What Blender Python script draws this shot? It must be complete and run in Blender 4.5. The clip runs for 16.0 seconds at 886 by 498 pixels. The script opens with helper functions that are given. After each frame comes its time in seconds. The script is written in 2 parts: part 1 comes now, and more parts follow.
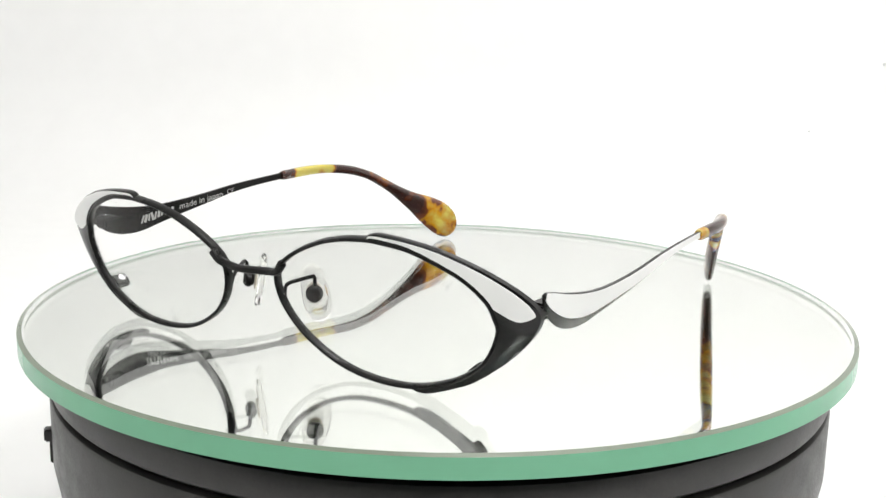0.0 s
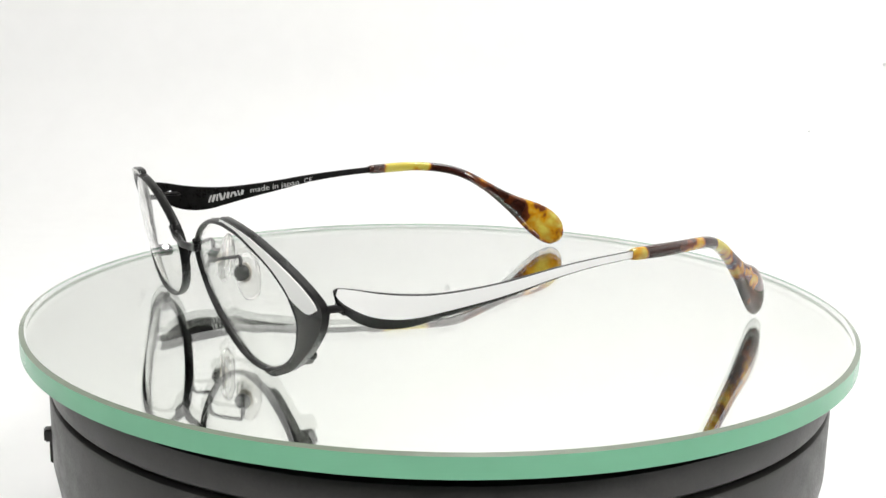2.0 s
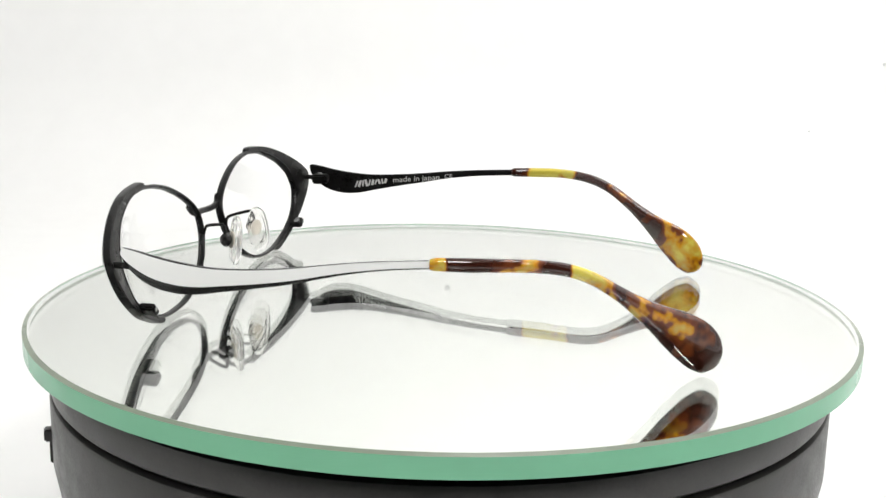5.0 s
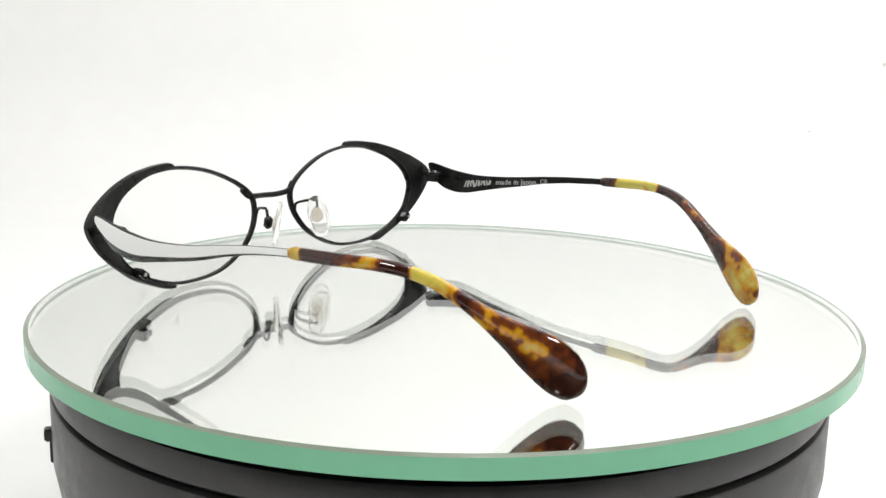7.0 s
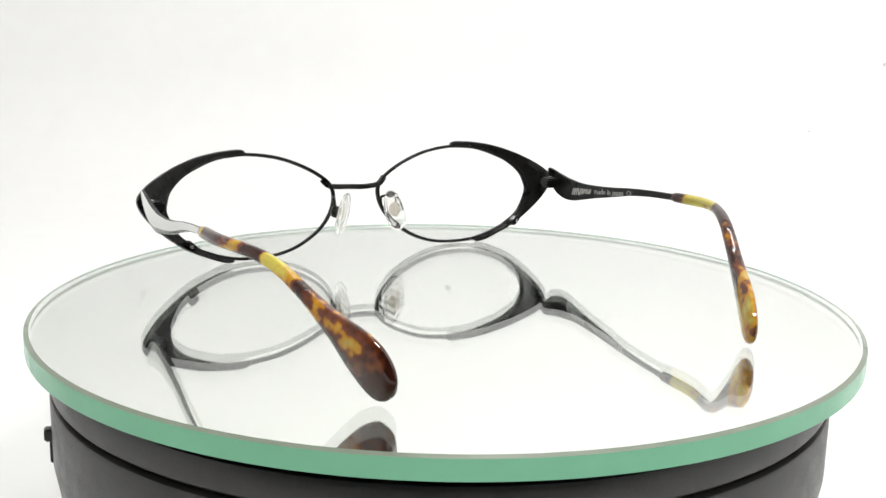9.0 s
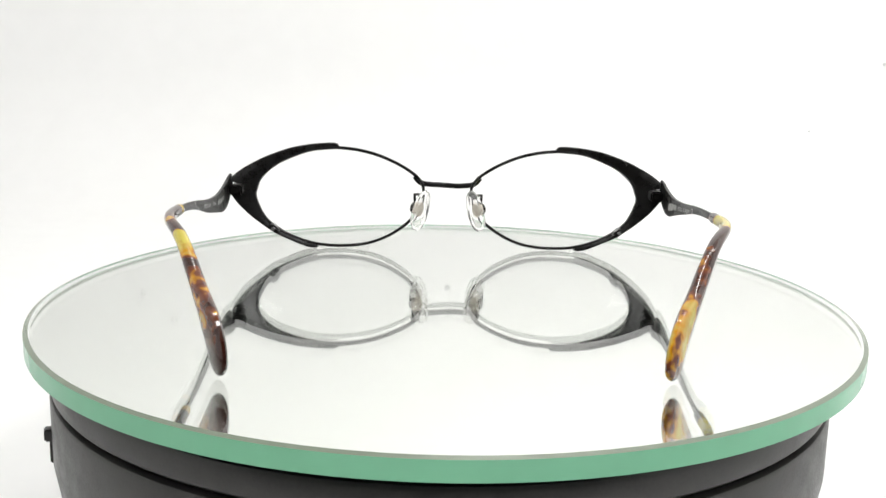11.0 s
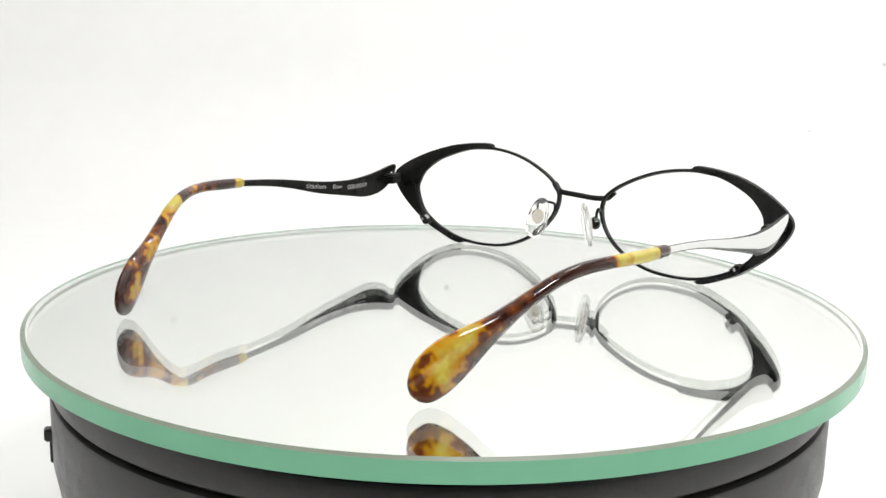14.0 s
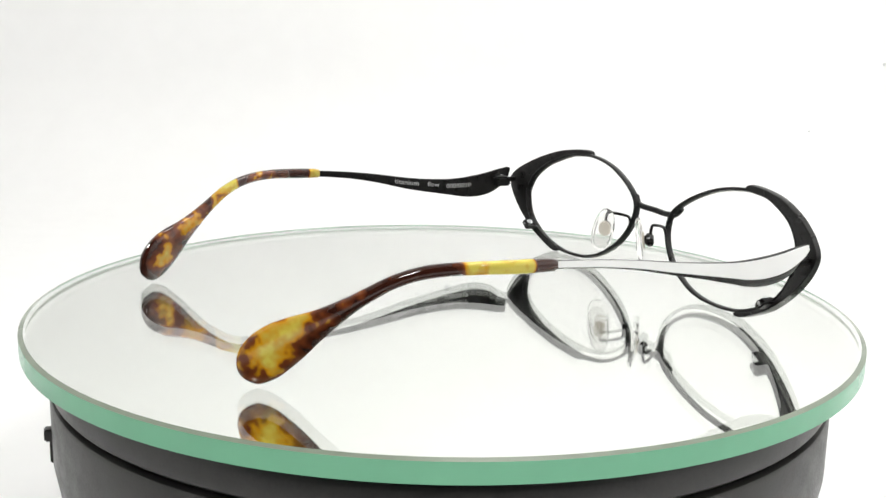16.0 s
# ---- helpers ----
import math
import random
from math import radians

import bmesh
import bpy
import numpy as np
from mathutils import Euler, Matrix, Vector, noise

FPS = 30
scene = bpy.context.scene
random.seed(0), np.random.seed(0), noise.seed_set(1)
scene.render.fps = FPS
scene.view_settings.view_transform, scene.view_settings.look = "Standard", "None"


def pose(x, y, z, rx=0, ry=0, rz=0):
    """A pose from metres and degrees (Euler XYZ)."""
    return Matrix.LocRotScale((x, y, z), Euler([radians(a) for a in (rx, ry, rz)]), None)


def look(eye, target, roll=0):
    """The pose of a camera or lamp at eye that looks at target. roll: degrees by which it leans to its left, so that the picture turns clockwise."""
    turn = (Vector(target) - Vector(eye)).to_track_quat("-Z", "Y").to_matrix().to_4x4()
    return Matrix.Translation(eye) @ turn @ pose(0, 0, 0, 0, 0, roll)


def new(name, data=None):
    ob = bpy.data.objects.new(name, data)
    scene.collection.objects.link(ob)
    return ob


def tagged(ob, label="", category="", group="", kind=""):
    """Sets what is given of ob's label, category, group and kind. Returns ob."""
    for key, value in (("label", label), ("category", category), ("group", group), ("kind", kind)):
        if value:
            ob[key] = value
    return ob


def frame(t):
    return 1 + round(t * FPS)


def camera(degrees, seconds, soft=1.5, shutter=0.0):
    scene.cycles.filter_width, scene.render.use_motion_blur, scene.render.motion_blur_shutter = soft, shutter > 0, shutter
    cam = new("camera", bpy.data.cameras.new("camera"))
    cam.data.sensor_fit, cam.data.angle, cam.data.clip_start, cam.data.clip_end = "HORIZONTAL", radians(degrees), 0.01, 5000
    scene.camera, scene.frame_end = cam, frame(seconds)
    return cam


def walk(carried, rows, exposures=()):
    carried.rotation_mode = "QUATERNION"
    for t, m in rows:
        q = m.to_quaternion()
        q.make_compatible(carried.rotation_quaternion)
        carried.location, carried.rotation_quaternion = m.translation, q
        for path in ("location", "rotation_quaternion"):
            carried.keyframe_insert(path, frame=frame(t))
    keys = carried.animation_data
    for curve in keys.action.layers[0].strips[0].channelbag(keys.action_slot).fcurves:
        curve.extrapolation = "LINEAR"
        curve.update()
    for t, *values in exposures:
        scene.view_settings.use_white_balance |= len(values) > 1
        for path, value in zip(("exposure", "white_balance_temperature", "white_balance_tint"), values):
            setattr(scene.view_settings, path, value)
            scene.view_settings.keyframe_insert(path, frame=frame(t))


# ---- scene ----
cam = camera(44.27, 16.0, soft=1.5)
EYE = Vector((0.0, -0.2937, 0.0782))
PITCH = radians(12.27)
AIM = look(EYE, EYE + Vector((0, math.cos(PITCH), -math.sin(PITCH))), 1.22)
walk(cam, [(0, AIM), (16, AIM)], exposures=[(0, 0.0), (16, 0.0)])

# ---- light: white photo tent with round lamps and added fill panels ----
world = bpy.data.worlds.new("world")
scene.world = world
world.use_nodes = True
world.node_tree.nodes["Background"].inputs[0].default_value = (1, 1, 1, 1)
world.node_tree.nodes["Background"].inputs[1].default_value = 0.05


def soft_panel(name, eye, target, sx, sy, watts, shape="RECTANGLE"):
    la = bpy.data.lights.new(name, "AREA")
    la.shape, la.size, la.energy = shape, sx, watts
    if shape == "RECTANGLE":
        la.size_y = sy
    la.color = (1.0, 0.995, 0.98)
    ob = new(name, la)
    ob.matrix_world = look(eye, target)
    return ob


for x, watts in ((-0.22, 1.45), (0.26, 2.0)):
    soft_panel("front_lamp", (x, -0.50, 0.50), (0, 0, 0.02), 0.10, 0.10, watts, "DISK")
soft_panel("roof_lamp", (0.12, 0.02, 0.79), (0.12, 0.08, 0), 0.14, 0.14, 1.1, "DISK")
# unseen fill, added to brighten the upper backdrop that the mirror reflects
soft_panel("backdrop_fill", (0.26, 0.30, 0.79), (0.26, 0.60, 0.30), 0.55, 0.05, 2.2)
# added side fills, unseen; stronger from the east so the left stays greyer
soft_panel("east_fill", (0.60, 0.0, 0.30), (0, 0.05, 0.05), 0.8, 0.5, 1.4)
soft_panel("west_fill", (-0.60, 0.0, 0.30), (0, 0.05, 0.05), 0.8, 0.5, 0.35)


# ---- materials ----
def material(name, color, rough, metal=0.0, **extra):
    m = bpy.data.materials.new(name)
    m.use_nodes = True
    b = m.node_tree.nodes["Principled BSDF"]
    b.inputs["Base Color"].default_value = (*color, 1)
    b.inputs["Roughness"].default_value = rough
    b.inputs["Metallic"].default_value = metal
    for key, value in extra.items():
        b.inputs[key.replace("_", " ")].default_value = value
    return m


def speckle(m, scale, amount, bump=0.0, rough=0.0):
    """Fine unevenness at two scales on a material's colour, relief and gloss."""
    nt = m.node_tree
    b = nt.nodes["Principled BSDF"]
    co = nt.nodes.new("ShaderNodeTexCoord")
    total = None
    for factor, detail in ((1.0, 4), (0.12, 2)):
        n = nt.nodes.new("ShaderNodeTexNoise")
        n.inputs["Scale"].default_value = scale * factor
        n.inputs["Detail"].default_value = detail
        nt.links.new(co.outputs["Object"], n.inputs["Vector"])
        if total is None:
            total = n.outputs["Fac"]
        else:
            add = nt.nodes.new("ShaderNodeMath")
            add.operation = "ADD"
            nt.links.new(total, add.inputs[0])
            nt.links.new(n.outputs["Fac"], add.inputs[1])
            total = add.outputs[0]
    if amount:
        base = b.inputs["Base Color"].default_value[:]
        mix = nt.nodes.new("ShaderNodeMix")
        mix.data_type = "RGBA"
        mr = nt.nodes.new("ShaderNodeMapRange")
        mr.inputs["From Min"].default_value, mr.inputs["From Max"].default_value = 0.7, 1.3
        nt.links.new(total, mr.inputs["Value"])
        nt.links.new(mr.outputs["Result"], mix.inputs["Factor"])
        mix.inputs["A"].default_value = (*[v * (1 - amount) for v in base[:3]], 1)
        mix.inputs["B"].default_value = (*[min(1, v * (1 + amount)) for v in base[:3]], 1)
        nt.links.new(mix.outputs["Result"], b.inputs["Base Color"])
    if bump:
        bu = nt.nodes.new("ShaderNodeBump")
        bu.inputs["Strength"].default_value = bump
        bu.inputs["Distance"].default_value = 0.0002
        nt.links.new(total, bu.inputs["Height"])
        nt.links.new(bu.outputs["Normal"], b.inputs["Normal"])
    if rough:
        r0 = b.inputs["Roughness"].default_value
        mr2 = nt.nodes.new("ShaderNodeMapRange")
        mr2.inputs["From Min"].default_value, mr2.inputs["From Max"].default_value = 0.7, 1.3
        mr2.inputs["To Min"].default_value, mr2.inputs["To Max"].default_value = r0 - rough, r0 + rough
        nt.links.new(total, mr2.inputs["Value"])
        nt.links.new(mr2.outputs["Result"], b.inputs["Roughness"])
    return m


PAPER = speckle(material("white_paper", (0.88, 0.88, 0.875), 0.9), 60, 0.012)
TENT = speckle(material("white_tent_cloth", (0.85, 0.85, 0.84), 0.95), 90, 0.02)
FRONT = speckle(material("dark_room_black", (0.02, 0.02, 0.02), 0.95), 90, 0.05)
BLACK = speckle(material("black_lacquered_metal", (0.005, 0.0047, 0.0045), 0.30, 0.0, Specular_IOR_Level=0.2), 2500, 0.25, 0.03, 0.06)
SATIN = speckle(material("glossy_black_lacquer", (0.007, 0.0066, 0.0064), 0.2, 0.0, IOR=1.42), 3000, 0.12, 0.05, 0.05)
STEEL = speckle(material("bright_screw_metal", (0.42, 0.42, 0.43), 0.2, 1.0), 2000, 0.15, 0.0, 0.05)
ENAMEL = speckle(material("white_enamel", (0.89, 0.89, 0.875), 0.4, 0.0, Specular_IOR_Level=0.35), 120, 0.008)
BEIGE = speckle(material("beige_plate", (0.52, 0.48, 0.41), 0.4), 900, 0.1)
INK = material("white_ink", (0.5, 0.5, 0.49), 0.6)
LENS = material("clear_lens", (0.992, 0.995, 0.99), 0.0, 0.0, Transmission_Weight=1.0, IOR=1.12)
SILICONE = material("clear_silicone", (0.97, 0.965, 0.95), 0.03, 0.0, Transmission_Weight=0.92, IOR=1.25)
GLASS = material("clear_glass", (0.992, 1.0, 0.993), 0.0, 0.0, Transmission_Weight=1.0, IOR=1.5)
EDGE = speckle(material("green_ground_edge", (0.27, 0.73, 0.45), 0.25, 0.0, Transmission_Weight=0.45, IOR=1.45), 120, 0.04, 0.02)
CHAMFER = speckle(material("green_chamfer", (0.30, 0.36, 0.27), 0.2, 0.0, Transmission_Weight=0.4, IOR=1.45), 150, 0.08)
SILVER = material("mirror_silver", (0.980, 0.995, 0.955), 0.0, 1.0)
PLASTIC = speckle(material("black_plastic", (0.013, 0.012, 0.011), 0.40, 0.0, Specular_IOR_Level=0.6), 1400, 0.45, 0.12, 0.08)
DUST = speckle(material("grey_dust", (0.66, 0.66, 0.66), 0.9), 400, 0.15)
RUBBER = speckle(material("black_rubber", (0.01, 0.01, 0.01), 0.8), 900, 0.2)


def tortoise(name, stops, seed):
    """Cut acetate: amber and brown bands along the tip, with ragged borders and small blotches."""
    m = material(name, (0.1, 0.03, 0.01), 0.04, 0.0, IOR=1.49, Coat_Weight=0.1, Coat_Roughness=0.02, Transmission_Weight=0.3)
    nt = m.node_tree
    b = nt.nodes["Principled BSDF"]
    co = nt.nodes.new("ShaderNodeTexCoord")
    off = nt.nodes.new("ShaderNodeVectorMath")
    off.operation = "ADD"
    off.inputs[1].default_value = (seed, seed * 0.37, seed * 0.71)
    nt.links.new(co.outputs["Object"], off.inputs[0])
    n1 = nt.nodes.new("ShaderNodeTexNoise")
    n1.inputs["Scale"].default_value, n1.inputs["Detail"].default_value = 95, 1.5
    n1.inputs["Distortion"].default_value = 0.15
    nt.links.new(off.outputs[0], n1.inputs["Vector"])
    sep = nt.nodes.new("ShaderNodeSeparateXYZ")
    nt.links.new(co.outputs["Object"], sep.inputs[0])
    mr = nt.nodes.new("ShaderNodeMapRange")
    mr.inputs["From Min"].default_value, mr.inputs["From Max"].default_value = 0.0355, 0.0985
    nt.links.new(sep.outputs["Y"], mr.inputs["Value"])
    ramp = nt.nodes.new("ShaderNodeValToRGB")
    ramp.color_ramp.interpolation = "LINEAR"
    els = ramp.color_ramp.elements
    while len(els) < len(stops):
        els.new(0.5)
    for e, (p, v) in zip(els, stops):
        e.position, e.color = p, (v, v, v, 1)
    nt.links.new(mr.outputs["Result"], ramp.inputs[0])
    mad = nt.nodes.new("ShaderNodeMath")
    mad.operation = "MULTIPLY_ADD"
    mad.inputs[1].default_value, mad.inputs[2].default_value = 2.1, -1.05
    nt.links.new(n1.outputs["Fac"], mad.inputs[0])
    tot = nt.nodes.new("ShaderNodeMath")
    tot.operation = "ADD"
    n2 = nt.nodes.new("ShaderNodeTexNoise")
    n2.inputs["Scale"].default_value, n2.inputs["Detail"].default_value = 420, 1
    nt.links.new(off.outputs[0], n2.inputs["Vector"])
    fleck = nt.nodes.new("ShaderNodeMath")
    fleck.operation = "MULTIPLY_ADD"
    fleck.inputs[1].default_value = 0.6
    nt.links.new(n2.outputs["Fac"], fleck.inputs[0])
    nt.links.new(mad.outputs[0], fleck.inputs[2])
    even = nt.nodes.new("ShaderNodeMath")
    even.operation = "SUBTRACT"
    even.inputs[1].default_value = 0.3
    nt.links.new(fleck.outputs[0], even.inputs[0])
    nt.links.new(ramp.outputs[0], tot.inputs[0])
    nt.links.new(even.outputs[0], tot.inputs[1])
    col = nt.nodes.new("ShaderNodeValToRGB")
    ce = col.color_ramp.elements
    ce.new(0.45), ce.new(0.58)
    for e, (p, c) in zip(ce, ((0.20, (0.035, 0.009, 0.005)), (0.46, (0.16, 0.04, 0.011)), (0.56, (0.62, 0.27, 0.006)), (0.82, (0.84, 0.70, 0.11)))):
        e.position, e.color = p, (*c, 1)
    nt.links.new(tot.outputs[0], col.inputs[0])
    nt.links.new(col.outputs[0], b.inputs["Base Color"])
    tr = nt.nodes.new("ShaderNodeMapRange")
    tr.inputs["From Min"].default_value, tr.inputs["From Max"].default_value = 0.4, 0.7
    tr.inputs["To Min"].default_value, tr.inputs["To Max"].default_value = 0.05, 0.38
    nt.links.new(tot.outputs[0], tr.inputs["Value"])
    nt.links.new(tr.outputs["Result"], b.inputs["Transmission Weight"])
    return m


TORTOISE_N = tortoise("tortoiseshell_acetate", ((0.0, 0.15), (0.08, 0.15), (0.10, 0.95), (0.23, 0.9), (0.27, 0.45), (0.31, 0.75), (0.345, 0.05), (0.70, 0.08), (0.78, 0.47), (0.93, 0.45), (1.0, 0.5)), 1.3)
TORTOISE_P = tortoise("tortoiseshell_acetate_dark", ((0.0, 0.9), (0.05, 0.85), (0.07, 0.12), (0.20, 0.14), (0.26, 0.16), (0.30, 0.12), (0.455, 0.12), (0.475, 1.0), (0.60, 0.9), (0.63, 0.16), (0.76, 0.17), (0.86, 0.1), (1.0, 0.05)), 3.1)


# ---- building helpers ----
def part(name, bm, mat, parent=None, label="", smooth=True, sharp=38):
    bmesh.ops.recalc_face_normals(bm, faces=bm.faces[:])
    me = bpy.data.meshes.new(name)
    bm.to_mesh(me)
    bm.free()
    for m in mat if isinstance(mat, (list, tuple)) else [mat]:
        me.materials.append(m)
    for p in me.polygons:
        p.use_smooth = smooth
    if smooth:
        me.set_sharp_from_angle(angle=radians(sharp))
    ob = new(name, me)
    if parent:
        ob.parent = parent
    return tagged(ob, label)


def spline(points, count, closed=False):
    """Evenly spaced points along a smooth curve through the given points."""
    p = np.array(points, float)
    n = len(p)
    segs = n if closed else n - 1
    dense = []
    for i in range(segs):
        if closed:
            a, b, c, d = p[(i - 1) % n], p[i], p[(i + 1) % n], p[(i + 2) % n]
        else:
            a, b, c, d = p[max(i - 1, 0)], p[i], p[i + 1], p[min(i + 2, n - 1)]
        for u in np.linspace(0, 1, 24, endpoint=False):
            dense.append(0.5 * (2 * b + (c - a) * u + (2 * a - 5 * b + 4 * c - d) * u * u + (3 * b - a - 3 * c + d) * u ** 3))
    dense.append(p[0] if closed else p[-1])
    dense = np.array(dense)
    s = np.concatenate([[0], np.cumsum(np.linalg.norm(np.diff(dense, axis=0), axis=1))])
    at = np.linspace(0, s[-1], count, endpoint=not closed)
    return np.stack([np.interp(at, s, dense[:, k]) for k in range(p.shape[1])], 1)


def loft(bm, rings, closed_ring=True, closed_path=False, caps=True):
    """Skin over a row of equally long rings of points."""
    vs = [[bm.verts.new(Vector(q)) for q in ring] for ring in rings]
    k = len(vs[0])
    for i in range(len(vs) if closed_path else len(vs) - 1):
        a, b = vs[i], vs[(i + 1) % len(vs)]
        for j in range(k if closed_ring else k - 1):
            bm.faces.new((a[j], a[(j + 1) % k], b[(j + 1) % k], b[j]))
    if caps and closed_ring and not closed_path:
        bm.faces.new(vs[0])
        bm.faces.new(vs[-1])
    return vs


def paint(bm, count, strips):
    """Give the named strips of a lofted skin its second material."""
    bm.faces.index_update()
    for f in bm.faces:
        if len(f.verts) == 4 and f.index % count in strips:
            f.material_index = 1


def section(ru, rv, n=10, power=2.6):
    """A rounded rectangle's outline."""
    out = []
    for i in range(n):
        a = 2 * math.pi * (i + 0.5) / n
        c, s = math.cos(a), math.sin(a)
        out.append((ru * math.copysign(abs(c) ** (2 / power), c), rv * math.copysign(abs(s) ** (2 / power), s)))
    return out


def wire(bm, path, ru, rv, depth=None, closed=False, n=10, scale=None):
    """A bar of section ru x rv swept along a path; depth: the direction of rv."""
    path = [Vector(p) for p in path]
    rings = []
    for i, p in enumerate(path):
        a = path[i - 1] if (i or closed) else p
        b = path[(i + 1) % len(path)] if (closed or i + 1 < len(path)) else p
        t = (b - a).normalized()
        d = Vector(depth) if depth else (Vector((0, 0, 1)) if abs(t.z) < 0.8 else Vector((1, 0, 0)))
        d = (d - t * d.dot(t)).normalized()
        u = t.cross(d)
        k = scale(i / (len(path) - 1)) if scale else 1.0
        rings.append([p + u * (x * k) + d * (y * k) for x, y in section(ru, rv, n)])
    loft(bm, rings, closed_path=closed)


def lathe(bm, profile, segments=160, mats=None):
    """A body of revolution about z; profile: (radius, height) from the axis outward and back."""
    rings = [[bm.verts.new((r * math.cos(2 * math.pi * k / segments), r * math.sin(2 * math.pi * k / segments), z)) for k in range(segments)] if r > 1e-6 else [bm.verts.new((0, 0, z))] for r, z in profile]
    for i in range(len(rings) - 1):
        a, b = rings[i], rings[i + 1]
        for k in range(segments):
            j = (k + 1) % segments
            if len(a) == 1:
                f = bm.faces.new((a[0], b[k], b[j]))
            elif len(b) == 1:
                f = bm.faces.new((a[k], b[0], a[j]))
            else:
                f = bm.faces.new((a[k], b[k], b[j], a[j]))
            if mats:
                f.material_index = mats[i]


def block(bm, m, sx, sy, sz, bevel):
    ret = bmesh.ops.create_cube(bm, size=1.0, matrix=m @ Matrix.Diagonal((sx, sy, sz, 1)))
    edges = {e for v in ret["verts"] for e in v.link_edges}
    bmesh.ops.bevel(bm, geom=list(edges), offset=bevel, segments=2, affect="EDGES")


def drum(bm, m, r, length, bevel=0.0002, segments=20):
    lathe_bm = bmesh.new()
    lathe(lathe_bm, [(0, length / 2), (r - bevel, length / 2), (r, length / 2 - bevel), (r, -length / 2 + bevel), (r - bevel, -length / 2), (0, -length / 2)], segments)
    bmesh.ops.transform(lathe_bm, matrix=m, verts=lathe_bm.verts[:])
    me = bpy.data.meshes.new("drum")
    lathe_bm.to_mesh(me)
    lathe_bm.free()
    bm.from_mesh(me)
    bpy.data.meshes.remove(me)


# ---- the tent ----
FLOOR = -0.082
HALF, BACK, NEAR, TOP = 0.62, 0.62, -0.62, 0.82


def backdrop():
    """One sheet of paper: flat on the table, curved up behind."""
    prof = [(NEAR, FLOOR), (0.1, FLOOR), (BACK - 0.12, FLOOR)]
    prof += [(BACK - 0.12 + 0.12 * math.sin(a), FLOOR + 0.12 - 0.12 * math.cos(a)) for a in np.linspace(0.1, math.pi / 2, 16)]
    prof += [(BACK, 0.5), (BACK, TOP)]
    bm = bmesh.new()
    rings = [[(x, y, z) for x in np.linspace(-HALF, HALF, 9)] for y, z in prof]
    loft(bm, rings, closed_ring=False)
    return tagged(part("backdrop", bm, PAPER), "seamless white paper sweep behind the turntable", "backdrop", kind="structure")


def tent_wall(name, mat, corners, label):
    bm = bmesh.new()
    vs = [Vector(c) for c in corners]
    nrm = (vs[1] - vs[0]).cross(vs[2] - vs[0]).normalized() * 0.004
    loft(bm, [vs, [v + nrm for v in vs]])
    return tagged(part(name, bm, mat, smooth=False), label, "wall", kind="structure")


backdrop()
W = HALF + 0.004
tent_wall("wall_west", TENT, ((-W, NEAR, FLOOR), (-W, BACK, FLOOR), (-W, BACK, TOP), (-W, NEAR, TOP)), "white cloth side wall of a photo tent")
tent_wall("wall_east", TENT, ((W, NEAR, FLOOR), (W, NEAR, TOP), (W, BACK, TOP), (W, BACK, FLOOR)), "white cloth side wall of a photo tent")
# the front is open; this added black wall keeps camera-side reflections dark
tent_wall("wall_south", FRONT, ((-W, NEAR - 0.004, FLOOR), (-W, NEAR - 0.004, TOP), (W, NEAR - 0.004, TOP), (W, NEAR - 0.004, FLOOR)), "unseen black wall standing in for the dark room in front")
tent_wall("ceiling", TENT, ((-W, NEAR, TOP + 0.005), (W, NEAR, TOP + 0.005), (W, BACK, TOP + 0.005), (-W, BACK, TOP + 0.005)), "white cloth roof of a photo tent")


def dust_speck(at, lean, r):
    """A fleck lying on the paper; lean: how far the paper faces upwards there, in degrees."""
    bm = bmesh.new()
    rings = []
    for h, k in ((-0.0002, 1.0), (0.0002, 0.9), (0.0005, 0.45)):
        rings.append([(r * k * math.cos(a) * (1 + 0.2 * math.sin(3 * a)), r * k * 1.1 * math.sin(a) * (1 + 0.15 * math.cos(2 * a)), h) for a in np.linspace(0, 2 * math.pi, 16, endpoint=False)])
    loft(bm, rings)
    ob = part("dust_speck", bm, DUST)
    ob.matrix_world = Matrix.Translation(at) @ pose(0, 0, 0, 90 - lean, 0, 0)
    return tagged(ob, "tiny grey dust speck stuck on white backdrop paper", "dust", "specks on the paper")


for at, lean, r in (((0.3008, 0.6087, -0.0119), 24.7, 0.0008), ((0.3614, 0.6197, 0.0433), 0.0, 0.0014), ((0.0042, 0.6198, 0.1533), 0.0, 0.0024), ((-0.2591, 0.6194, 0.1635), 0.0, 0.0022), ((-0.2330, 0.6196, 0.1867), 0.0, 0.0024)):
    dust_speck(at, lean, r)

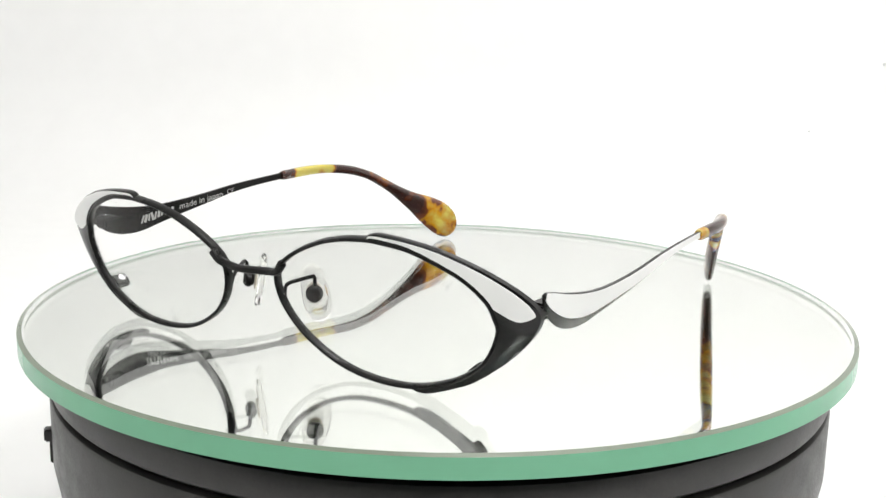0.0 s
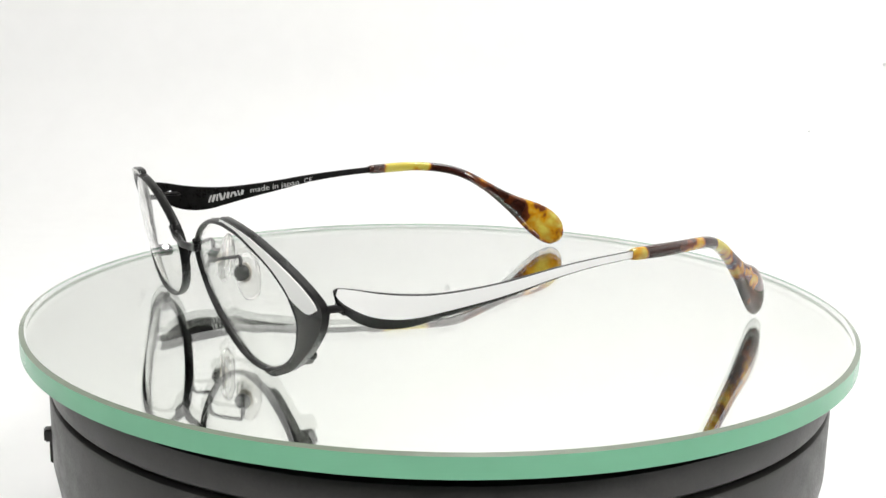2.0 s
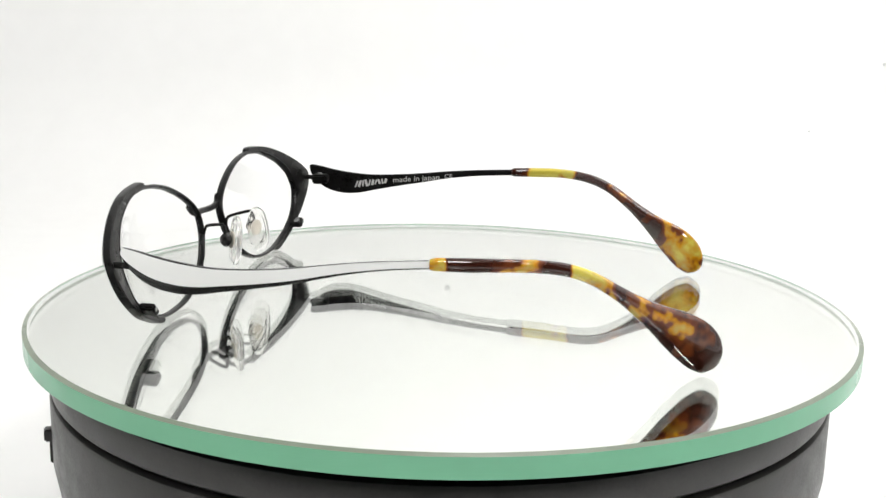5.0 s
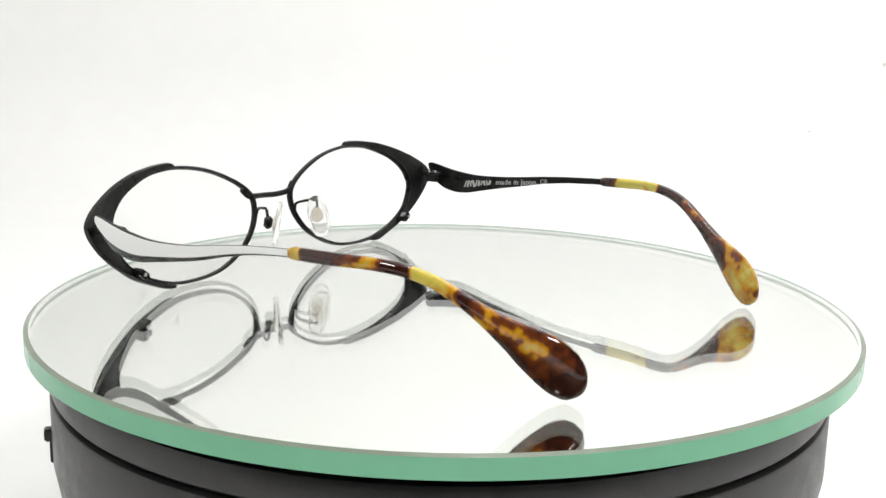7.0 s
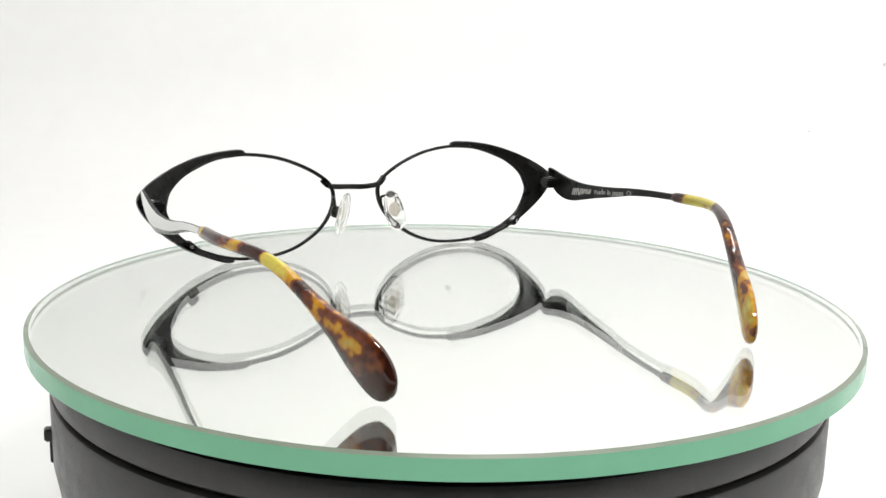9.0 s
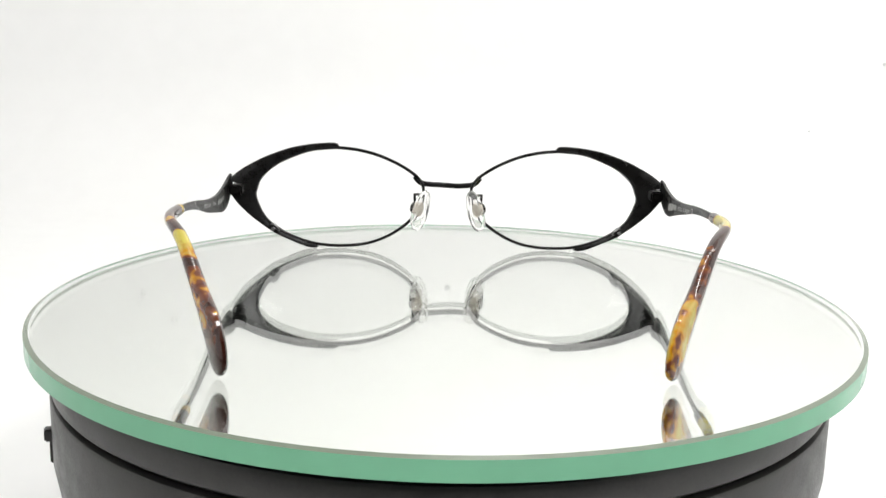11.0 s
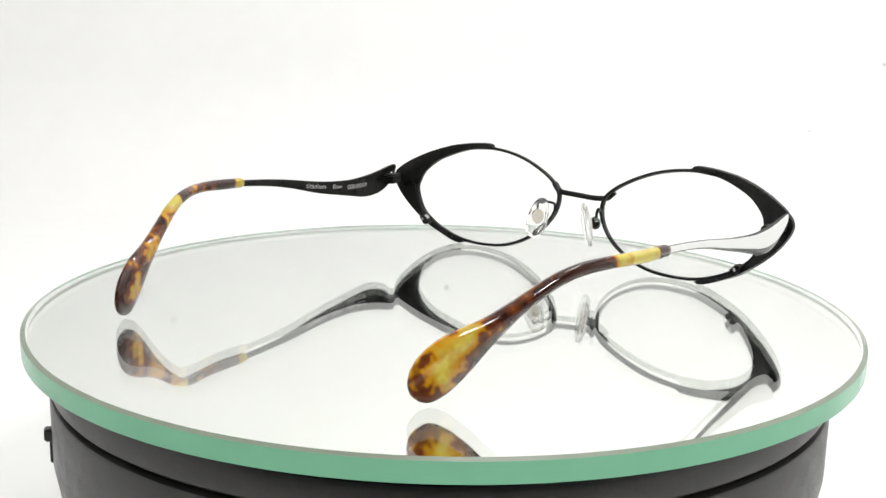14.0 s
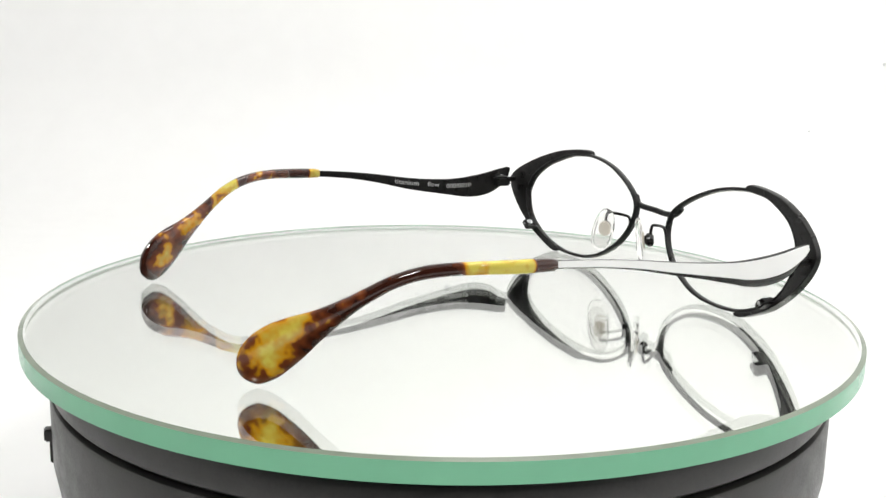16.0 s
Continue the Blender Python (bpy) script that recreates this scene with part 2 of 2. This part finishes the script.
# ---- turntable ----
def turntable():
    root = tagged(new("turntable"), "black plastic motorised turntable standing on white paper", "turntable")
    root.location = (0.0, 0.0, FLOOR)
    h = -FLOOR
    bm = bmesh.new()
    R = 0.104
    lathe(bm, [(0, h - 0.0168), (R - 0.0012, h - 0.0168), (R - 0.0004, h - 0.0171), (R, h - 0.0179), (R, h - 0.034), (R - 0.0012, h - 0.041), (R - 0.0042, h - 0.050), (R - 0.009, h - 0.060), (R - 0.012, 0.004), (R - 0.015, 0.0), (0, 0.0)])
    part("body", bm, PLASTIC, root, "rounded black plastic body")
    bm = bmesh.new()
    lathe(bm, [(0, h - 0.0085), (R - 0.0025, h - 0.0085), (R - 0.0009, h - 0.009), (R - 0.0003, h - 0.0102), (R - 0.0003, h - 0.0150), (R - 0.0008, h - 0.0156), (R - 0.0024, h - 0.0158), (R - 0.0024, h - 0.0167), (0, h - 0.0167)])
    part("platter", bm, PLASTIC, root, "black plastic rotating platter")
    bm = bmesh.new()
    lathe(bm, [(0, h - 0.0056), (0.088, h - 0.0056), (0.089, h - 0.006), (0.089, h - 0.0084), (0, h - 0.0084)])
    part("rubber_mat", bm, RUBBER, root, "black rubber mat under the mirror")
    bm = bmesh.new()
    block(bm, pose(0, 0, 0, 0, 0, 20.8) @ pose(-R, 0.0, h - 0.0272), 0.0036, 0.0032, 0.0032, 0.0004)
    sw = part("switch", bm, PLASTIC, root, "small black square knob")
    bm = bmesh.new()
    block(bm, pose(0, 0, 0, 0, 0, 20.8) @ pose(-R, 0.0, h - 0.0315), 0.0012, 0.004, 0.0056, 0.0003)
    part("switch_plate", bm, PLASTIC, root)
    return root


turntable()


def mirror_disc():
    root = tagged(new("mirror_disc"), "round thick mirror glass plate with ground green edge", "mirror plate")
    R, H, c, w = 0.1103, 0.0049, 0.0004, 0.0012
    bm = bmesh.new()
    lathe(bm, [(0, 0), (R - w, 0), (R, -c), (R, -H), (0, -H)], 256, mats=[0, 1, 2, 0])
    part("glass", bm, [GLASS, CHAMFER, EDGE], root, "clear glass with pale green ground edge", sharp=10)
    bm = bmesh.new()
    lathe(bm, [(0, -H - 0.00015), (R - 0.0015, -H - 0.00015), (R - 0.0015, -H - 0.0006), (0, -H - 0.0006)], 256, mats=[0, 1, 1])
    part("mirror_backing", bm, [SILVER, RUBBER], root, "silvered backing")
    return root


disc = mirror_disc()

# ---- eyeglasses; local x across, front towards -y, z up, millimetres turned to metres ----
MM = 0.001
RIM = ((63.4, 16.77), (63.1, 20.09), (61.6, 23.6), (57.2, 27.6), (51.2, 30.45), (45.8, 32.2), (41, 32.76), (36.5, 32.95), (30, 32.27), (23.5, 30.71), (16.5, 27.79), (11, 24.38), (8.4, 21.25), (8.1, 17.55), (9.6, 13.26), (13, 8.87), (17.8, 5.36), (22.8, 2.92), (27.6, 1.56), (32.2, 0.97), (36.5, 0.83), (40.9, 1.07), (45.2, 1.85), (49.9, 3.41), (55.2, 6.0), (60.3, 10.3))
WING = ((36.4, 33.4), (36.9, 34.2), (38.2, 34.6), (42, 34.48), (46.6, 33.98), (52.7, 32.8), (60.3, 30.14), (66.5, 26.99), (70.0, 24.53), (71.8, 22.46), (71.9, 20.49), (70.5, 17.53), (67.5, 13.79), (63.0, 9.65), (56.8, 5.22), (51, 2.4), (47, 0.75), (45.2, 0.3), (43.6, 0.2), (42.7, 0.6))
TILT = Vector((0, 1, 0.215)).normalized()


def front(side, x, z, off=0.0):
    """A point of the glasses' front: flat, leaning, its ends bent back, one half a little twisted; off: millimetres behind it."""
    lift = 0.0
    if side > 0:
        x += 0.014 * max(0.0, x - 32)
    else:
        off += 0.02 * (z - 20) - 0.1
        lift = 0.009 * (x - 8) - 0.3
    along = max(0.0, x - 32) / 41
    bend = (6.2 if side > 0 else 7.0) * along ** 2
    return Vector((side * x, -39.5 - 0.215 * z + bend + off, z - 0.2 + lift)) * MM


def wing_depth(s):
    """The wing is thin at its two ends and deep at the outer corner."""
    return 0.50 + 0.16 * math.sqrt(max(0.0, math.sin(math.pi * min(1.0, max(0.0, s)))))


def half_frame(root, side):
    rim2 = spline(RIM, 120, closed=True)
    bm = bmesh.new()
    wire(bm, [front(side, x, z) for x, z in rim2], 0.00055, 0.0012, TILT, closed=True)
    part("rim", bm, BLACK, root, "thin black metal rim")

    # lens
    cx, cz = 36.5, 17.0
    bm = bmesh.new()
    skins = []
    for off in (-0.55, 0.55):
        rings = []
        for k in np.linspace(1.0, 0.12, 8):
            dome = -1.6 * (1 - k * k)
            rings.append([front(side, cx + (x - cx) * k * 0.996, cz + (z - cz) * k * 0.996, off + dome) for x, z in rim2[::2]])
        skins.append(loft(bm, rings, caps=False))
        bm.faces.new(skins[-1][-1])
    a, b = skins[0][0], skins[1][0]
    for j in range(len(a)):
        bm.faces.new((a[j], a[(j + 1) % len(a)], b[(j + 1) % len(a)], b[j]))
    lens = part("lens", bm, LENS, root, "clear demo lens")
    lens.visible_shadow = False

    # wing plate between the rim and the outer edge
    outer = spline(WING, 72)
    full = spline(RIM, 720, closed=True)
    i0 = int(np.argmin(np.hypot(full[:, 0] - 36.4, full[:, 1] - 33.8)))
    i1 = int(np.argmin(np.hypot(full[:, 0] - 43.5, full[:, 1] - 1.5)))
    run = [full[i % 720] for i in range(i0, i1 - 720 if i1 > i0 else i1, -1)]
    run = np.array(run)
    pick = np.linspace(0, len(run) - 1, 72).round().astype(int)
    inner = run[pick]
    bm = bmesh.new()
    rings = []
    for i in range(72):
        s = i / 71
        swell = max(0.0, math.sin(math.pi * min(1, max(0, (s - 0.50) / 0.5))))
        flare = 0.7 * swell / max(2.0, float(np.linalg.norm(outer[i] - inner[i])))
        ring = []
        deep = wing_depth(s)
        for w, off in ((0.0, -0.8), (0.06, -1.7), (0.3, -1.8 - 0.5 * swell), (0.6, -1.75 - 0.7 * swell), (0.88, -1.6 - 0.2 * swell), (1.0 + flare, -0.9 - 0.8 * swell), (1.0, 1.5), (0.93, 1.95), (0.5, 2.05), (0.0, 1.5)):
            off *= deep
            q = inner[i] * (1 - w) + outer[i] * w
            ring.append(front(side, q[0], q[1], off))
        rings.append(ring)
    loft(bm, rings)
    paint(bm, 10, range(5))
    wing = part("wing", bm, [BLACK, SATIN], root, "wide black metal wing at the lens's outer end")
    # white inlay
    bm = bmesh.new()
    rings = []
    s_in = min(k for k in range(72) if inner[k][0] > 50 and inner[k][1] < 22.6) / 71
    s_out = min(k for k in range(72) if outer[k][1] < 22.3) / 71
    for i in range(49):
        g = i / 48
        ring = []
        for j in range(7):
            s = 0.004 + g * (s_in + (s_out - s_in) * j / 6 + 0.028 * math.sin(math.pi * j / 6))
            k = s * 71
            span = max(1.0, float(np.linalg.norm(outer[int(k)] - inner[int(k)])))
            lo, hi = min(0.35, 0.75 / span), 1 - min(0.35, 0.6 / span)
            w = lo + (hi - lo) * j / 6
            k = s * 71
            a0, f = int(k), k - int(k)
            q = (inner[a0] * (1 - f) + inner[a0 + 1] * f) * (1 - w) + (outer[a0] * (1 - f) + outer[a0 + 1] * f) * w
            ring.append(front(side, q[0], q[1], -1.95 * wing_depth(s)))
        rings.append(ring + [p + Vector((0, 0.0003, 0)) for p in reversed(ring)])
    loft(bm, rings)
    part("inlay", bm, ENAMEL, wing, "white enamel inlay")

    # nose pad, its box and arm
    screw = Vector((side * 10.7, -34.6, 14.8)) * MM
    pc = Vector((side * 9.4, -33.0, 15.1)) * MM
    out = Vector((side * -0.66, 0.72, -0.14)).normalized()
    bm = bmesh.new()
    wire(bm, spline([front(side, 8.9, 14.2, 0.4), front(side, 8.5, 16.6, 1.2), front(side, 8.6, 18.2, 2.6), screw + Vector((side * 0.0002, -0.0016, 0.0042)), screw + Vector((side * 0.0003, -0.0004, 0.0040)), screw + Vector((side * 0.0002, -0.0001, 0.0020)), screw], 28), 0.00045, 0.00045, n=8)
    part("nose_pad_arm", bm, BLACK, root, "bent black wire arm")
    bm = bmesh.new()
    turn = out.to_track_quat("Z", "Y").to_matrix().to_4x4()
    drum(bm, Matrix.Translation(screw) @ turn, 0.0020, 0.0026, 0.0008)
    box = part("pad_box", bm, SATIN, root, "dark metal pad box with screw")
    bm = bmesh.new()
    drum(bm, Matrix.Translation(screw + out * 0.0017) @ turn @ Matrix.Diagonal((1, 1.25, 1, 1)), 0.0020, 0.0005, 0.0002)
    part("pad_plate", bm, BEIGE, box, "beige moulded pad plate")
    bm = bmesh.new()
    up = Vector((side * -0.24, -0.03, 1)).normalized()
    up = (up - out * up.dot(out)).normalized()
    across = up.cross(out)
    rings = []
    for h, k in ((-0.45, 0.5), (-0.5, 0.72), (-0.85, 0.82), (-0.75, 0.94), (-0.2, 1.0), (0.35, 0.99), (0.7, 0.9), (0.62, 0.74), (0.35, 0.5)):
        ring = []
        for x, z in section(1, 1, 28, 2.35):
            wdt = 3.3 * (1 - 0.10 * z)
            ring.append(pc + out * (h * MM + 0.0009) + across * (x * wdt * k * MM) + up * ((z * (6.9 - (1 - k) * 3.0) * (k + 0.12 * (1 - k)) - 0.7) * MM))
        rings.append(ring)
    loft(bm, rings)
    pad = part("nose_pad", bm, SILICONE, root, "clear silicone nose pad")
    pad.visible_shadow = False

    # closing block at the back of the rim, with its screw
    at = front(side, 56.8, 7.2, 2.7)
    turned = Matrix.Translation(at) @ pose(0, 0, 0, 0, side * -42, 0)
    bm = bmesh.new()
    block(bm, turned, 0.0036, 0.0044, 0.0019, 0.0005)
    lock = part("rim_lock", bm, BLACK, root, "small dark metal closing block behind the rim")
    bm = bmesh.new()
    drum(bm, turned @ pose(side * 0.0003, 0.0003, 0.0009), 0.0010, 0.0005, 0.0001, 16)
    drum(bm, turned @ pose(side * 0.0003, 0.0022, 0.0, 90, 0, 0), 0.0006, 0.0003, 0.0001, 12)
    part("screw", bm, STEEL, lock, "bright steel screw")


TOPLINE = ((-35.5, 24.9), (-34.6, 25.3), (-31, 24.8), (-27, 24.0), (-21, 23.2), (-13, 22.8), (-3, 23.4), (5, 24.2), (14, 25.3), (24, 26.2), (36.5, 27.0))
LOWLINE = ((-35.6, 24.5), (-35.0, 22.4), (-33.4, 20.2), (-30.7, 18.0), (-27, 16.5), (-22.3, 15.9), (-17.5, 16.3), (-13.5, 17.2), (-5, 19.1), (4.6, 21.0), (14, 22.9), (24, 24.2), (36.5, 25.1))
TIP_TOP = ((35.5, 27.5), (44, 27.9), (52, 28), (58.5, 27.7), (64, 26.8), (69.5, 24.7), (74.4, 21.8), (79, 19.1), (84, 16.7), (90, 14.6), (94, 12.4), (97, 9.2), (98.2, 5.6), (97.7, 2.6), (96, 0.9))
TIP_LOW = ((35.5, 24.6), (44, 24.8), (52, 25.1), (58.5, 24.8), (64, 23.8), (68.5, 22), (72.5, 19.4), (75.7, 16.9), (79, 13.7), (82.2, 10.4), (85, 7.1), (87.6, 4.4), (90.3, 2.0), (92.6, 0.7), (94.3, 0.25))


def reach(side, y):
    """How far out a temple lies at y: nearly straight, then bent towards the head."""
    if side > 0:
        x = 71.2 + 1.5 * min(1, max(0, (y + 35) / 70)) - 20.3 * max(0.0, (y - 52) / 43)
    else:
        x = 70.5 - 2.2 * min(1, max(0, (y + 35) / 70)) - 23.0 * max(0.0, (y - 52) / 43)
    return x


def droop(side, y):
    """One temple is bent a little lower than the other."""
    return -1.1 * math.exp(-((y + 2) / 24) ** 2) if side > 0 else 0.0


def soft_reach(side, y):
    return sum(reach(side, y + d) for d in (-7, -4, -2, 0, 2, 4, 7)) / 7


def temple(root, side):
    top, low = spline(TOPLINE, 90), spline(LOWLINE, 90)
    bm = bmesh.new()
    rings = []
    for i in range(90):
        (ty, tz), (ly, lz) = top[i], low[i]
        tz, lz = tz + droop(side, ty), lz + droop(side, ly) - (0.6 * math.exp(-((ly - 5) / 18) ** 2) if side > 0 else 0)
        u = min(1.0, (tz - lz) / 7.0)
        ring = []
        for w, out in ((0.0, 0.45), (0.05, 0.62), (0.69, 0.62), (0.87, 0.28), (1.0, -0.38), (0.98, -0.55), (0.9, -0.6), (0.1, -0.6), (0.0, -0.45)):
            y, z = ty + (ly - ty) * w, tz + (lz - tz) * w
            ring.append(Vector((side * (soft_reach(side, y) + out * (0.55 + 0.45 * u)), y, z)) * MM)
        rings.append(ring)
    loft(bm, rings)
    paint(bm, 9, (2, 3))
    arm = part("temple", bm, [BLACK, SATIN], root, "black metal temple with swept front end")
    bm = bmesh.new()
    rings = []
    for i in range(1, 89):
        (ty, tz), (ly, lz) = top[i], low[i]
        tz, lz = tz + droop(side, ty), lz + droop(side, ly) - (0.6 * math.exp(-((ly - 5) / 18) ** 2) if side > 0 else 0)
        h = tz - lz
        ring = []
        for w in (0.03, 0.35, 1 - 0.31 * min(1, 0.6 + h / 14)):
            y, z = ty + (ly - ty) * w, tz + (lz - tz) * w
            u = min(1.0, h / 7.0)
            ring.append(Vector((side * (soft_reach(side, y) + 0.62 * (0.55 + 0.45 * u) + 0.12), y, z)) * MM)
        rings.append(ring + [p - Vector((side * 0.0002, 0, 0)) for p in reversed(ring)])
    loft(bm, rings)
    part("inlay", bm, ENAMEL, arm, "white enamel on the outer face")

    # hinge
    bm = bmesh.new()
    x0 = soft_reach(side, -33)
    wire(bm, [Vector((side * (x0 - 0.6), y, 20.9)) * MM for y in (-38.4, -36.5, -34, -31)], 0.0007, 0.0008, n=8)
    hinge = part("hinge", bm, BLACK, root, "slim black metal hinge")
    bm = bmesh.new()
    block(bm, Matrix.Translation(Vector((side * (x0 - 2.6), -30.9, 20.7)) * MM), 0.0042, 0.0052, 0.0032, 0.0005)
    part("hinge_barrel", bm, BLACK, hinge)
    bm = bmesh.new()
    drum(bm, Matrix.Translation(Vector((side * (x0 - 1.6), -31.4, 20.9)) * MM), 0.0009, 0.0038, 0.0002, 14)
    part("screw", bm, STEEL, hinge)

    # acetate tip
    t2, l2 = spline(TIP_TOP, 76), spline(TIP_LOW, 76)
    bm = bmesh.new()
    rings = []
    for i in range(76):
        s = i / 75
        (ty, tz), (ly, lz) = t2[i], l2[i]
        my, mz = (ty + ly) / 2, (tz + lz) / 2
        hw = math.hypot(ty - ly, tz - lz) / 2
        thick = 1.35 + 0.45 * math.sin(math.pi * min(1, max(0, (s - 0.3) / 0.7)))
        thick *= math.sqrt(max(0.02, 1 - max(0.0, (s - 0.93) / 0.07) ** 2))
        top3 = Vector((side * soft_reach(side, ty), ty, tz))
        low3 = Vector((side * soft_reach(side, ly), ly, lz))
        if i in (0, 75):
            a, b = (0, 1) if i == 0 else (74, 75)
        else:
            a, b = i - 1, i + 1
        ma, mb = [(t2[k] + l2[k]) / 2 for k in (a, b)]
        tan = Vector((side * (soft_reach(side, mb[0]) - soft_reach(side, ma[0])), mb[0] - ma[0], mb[1] - ma[1])).normalized()
        up = (top3 - low3) / 2
        nrm = tan.cross(up).normalized()
        mid = (top3 + low3) / 2
        k0 = 0.8 if i == 0 else 1.0
        rings.append([(mid + up * (y * k0) + nrm * (x * thick * k0)) * MM for x, y in section(1, 1, 16, 2.3)])
    loft(bm, rings)
    tip = part("temple_tip", bm, TORTOISE_P if side > 0 else TORTOISE_N, root, "tortoiseshell acetate temple tip with rounded paddle end")
    bm = bmesh.new()
    mids = [(t2[k] + l2[k]) / 2 for k in range(1, 46)]
    wire(bm, [Vector((side * soft_reach(side, y), y, z)) * MM for y, z in mids], 0.0006, 0.0005, n=8)
    part("core_wire", bm, BLACK, tip, "metal core wire inside the acetate")
    return arm


def lettering(arm, side, text, y0, length, zmid, slope):
    """Raised white print on the inner face, from y0 on, scaled to its length."""
    cu = bpy.data.curves.new("lettering", "FONT")
    cu.body, cu.size, cu.extrude = text, 1.0, 0.02
    cu.resolution_u = 3
    tmp = bpy.data.objects.new("lettering", cu)
    scene.collection.objects.link(tmp)
    bpy.context.view_layer.update()
    me = bpy.data.meshes.new_from_object(tmp.evaluated_get(bpy.context.evaluated_depsgraph_get()))
    bpy.data.objects.remove(tmp)
    xs = [v.co.x for v in me.vertices]
    k = length / (max(xs) - min(xs))
    x0 = min(xs)
    for v in me.vertices:
        a, b = (v.co.x - x0) * k, (v.co.y - 0.3) * k * 0.85
        y = y0 - side * a
        z = zmid - side * a * slope + b + droop(side, y)
        face = soft_reach(side, y) - 0.62 - 0.02 - v.co.z * 0.5
        v.co = Vector((side * face, y, z)) * MM
    me.materials.clear()
    me.materials.append(INK)
    ob = new("lettering", me)
    ob.parent = arm
    return tagged(ob, "small white print")


def print_bars(arm, side, y0, y1, z0, z1, h):
    """A maker's mark as plain slanted bars."""
    bm = bmesh.new()
    rnd = random.Random(4)
    n = 10
    for i in range(n):
        f = (i + 0.5) / n
        y, z = y0 + (y1 - y0) * f, z0 + (z1 - z0) * f
        hh = h * (1 - 0.45 * f) * rnd.uniform(0.8, 1.0)
        m = Matrix.Translation(Vector((side * (soft_reach(side, y) - 0.63), y, z)) * MM) @ pose(0, 0, 0, rnd.uniform(-28, 28), 0, 0)
        bmesh.ops.create_cube(bm, size=1.0, matrix=m @ Matrix.Diagonal((0.0001, (0.5 + 0.3 * (i % 2)) * MM, hh * MM, 1)))
    ob = part("maker_mark", bm, INK, arm, "white maker's mark as plain bars", smooth=False)
    return ob


def eyeglasses():
    root = tagged(new("eyeglasses"), "black metal cat-eye eyeglasses with white enamel and tortoiseshell tips", "eyeglasses")
    for side in (1, -1):
        half_frame(root, side)
    bm = bmesh.new()
    path = spline([front(1, 11.0, 23.9, -0.8), front(1, 9.0, 21.8, -0.9), front(1, 6.2, 21.3, -0.9), front(1, 3.0, 21.1, -1.3), front(1, 0, 20.9, -1.6), front(-1, 3.0, 21.1, -1.3), front(-1, 6.2, 21.3, -0.9), front(-1, 9.0, 21.8, -0.9), front(-1, 11.0, 23.9, -0.8)], 40)
    wire(bm, path, 0.0009, 0.00085, TILT, scale=lambda f: 1.0 + 0.7 * max(0.0, abs(f - 0.5) - 0.3))
    part("bridge", bm, BLACK, root, "curved black metal bridge")
    arms = {side: temple(root, side) for side in (1, -1)}
    lettering(arms[-1], -1, "made in japan", -5.4, 16.2, 21.3, 0.115)
    lettering(arms[-1], -1, "CE", 12.6, 2.7, 23.5, 0.1)
    print_bars(arms[-1], -1, -19.0, -7.5, 19.2, 21.0, 2.9)
    lettering(arms[1], 1, "titanium", 9.0, 9.0, 23.1, 0.12)
    lettering(arms[1], 1, "flow", -3.4, 4.4, 21.6, 0.10)
    lettering(arms[1], 1, "000/001P", -10.5, 9.6, 20.5, 0.05)
    return root


glasses = eyeglasses()


# ---- motion of the turntable's load ----
def turn_at(t):
    return -41.32 - 12.79 * t - 0.0314 * t ** 2 + 0.001414 * t ** 3


def motions():
    times = [float(k) for k in range(17)]
    seat = pose(0.00063, -0.02561, 0.0002, 0, 0, 5.6) @ pose(-0.0012, 0, 0)
    walk(disc, [(t, pose(0, 0, 0, 0, 0, turn_at(t)) @ pose(-0.00114, 0.00014, 0)) for t in times])
    walk(glasses, [(t, pose(0, 0, 0, 0, 0, turn_at(t)) @ seat) for t in times])


motions()
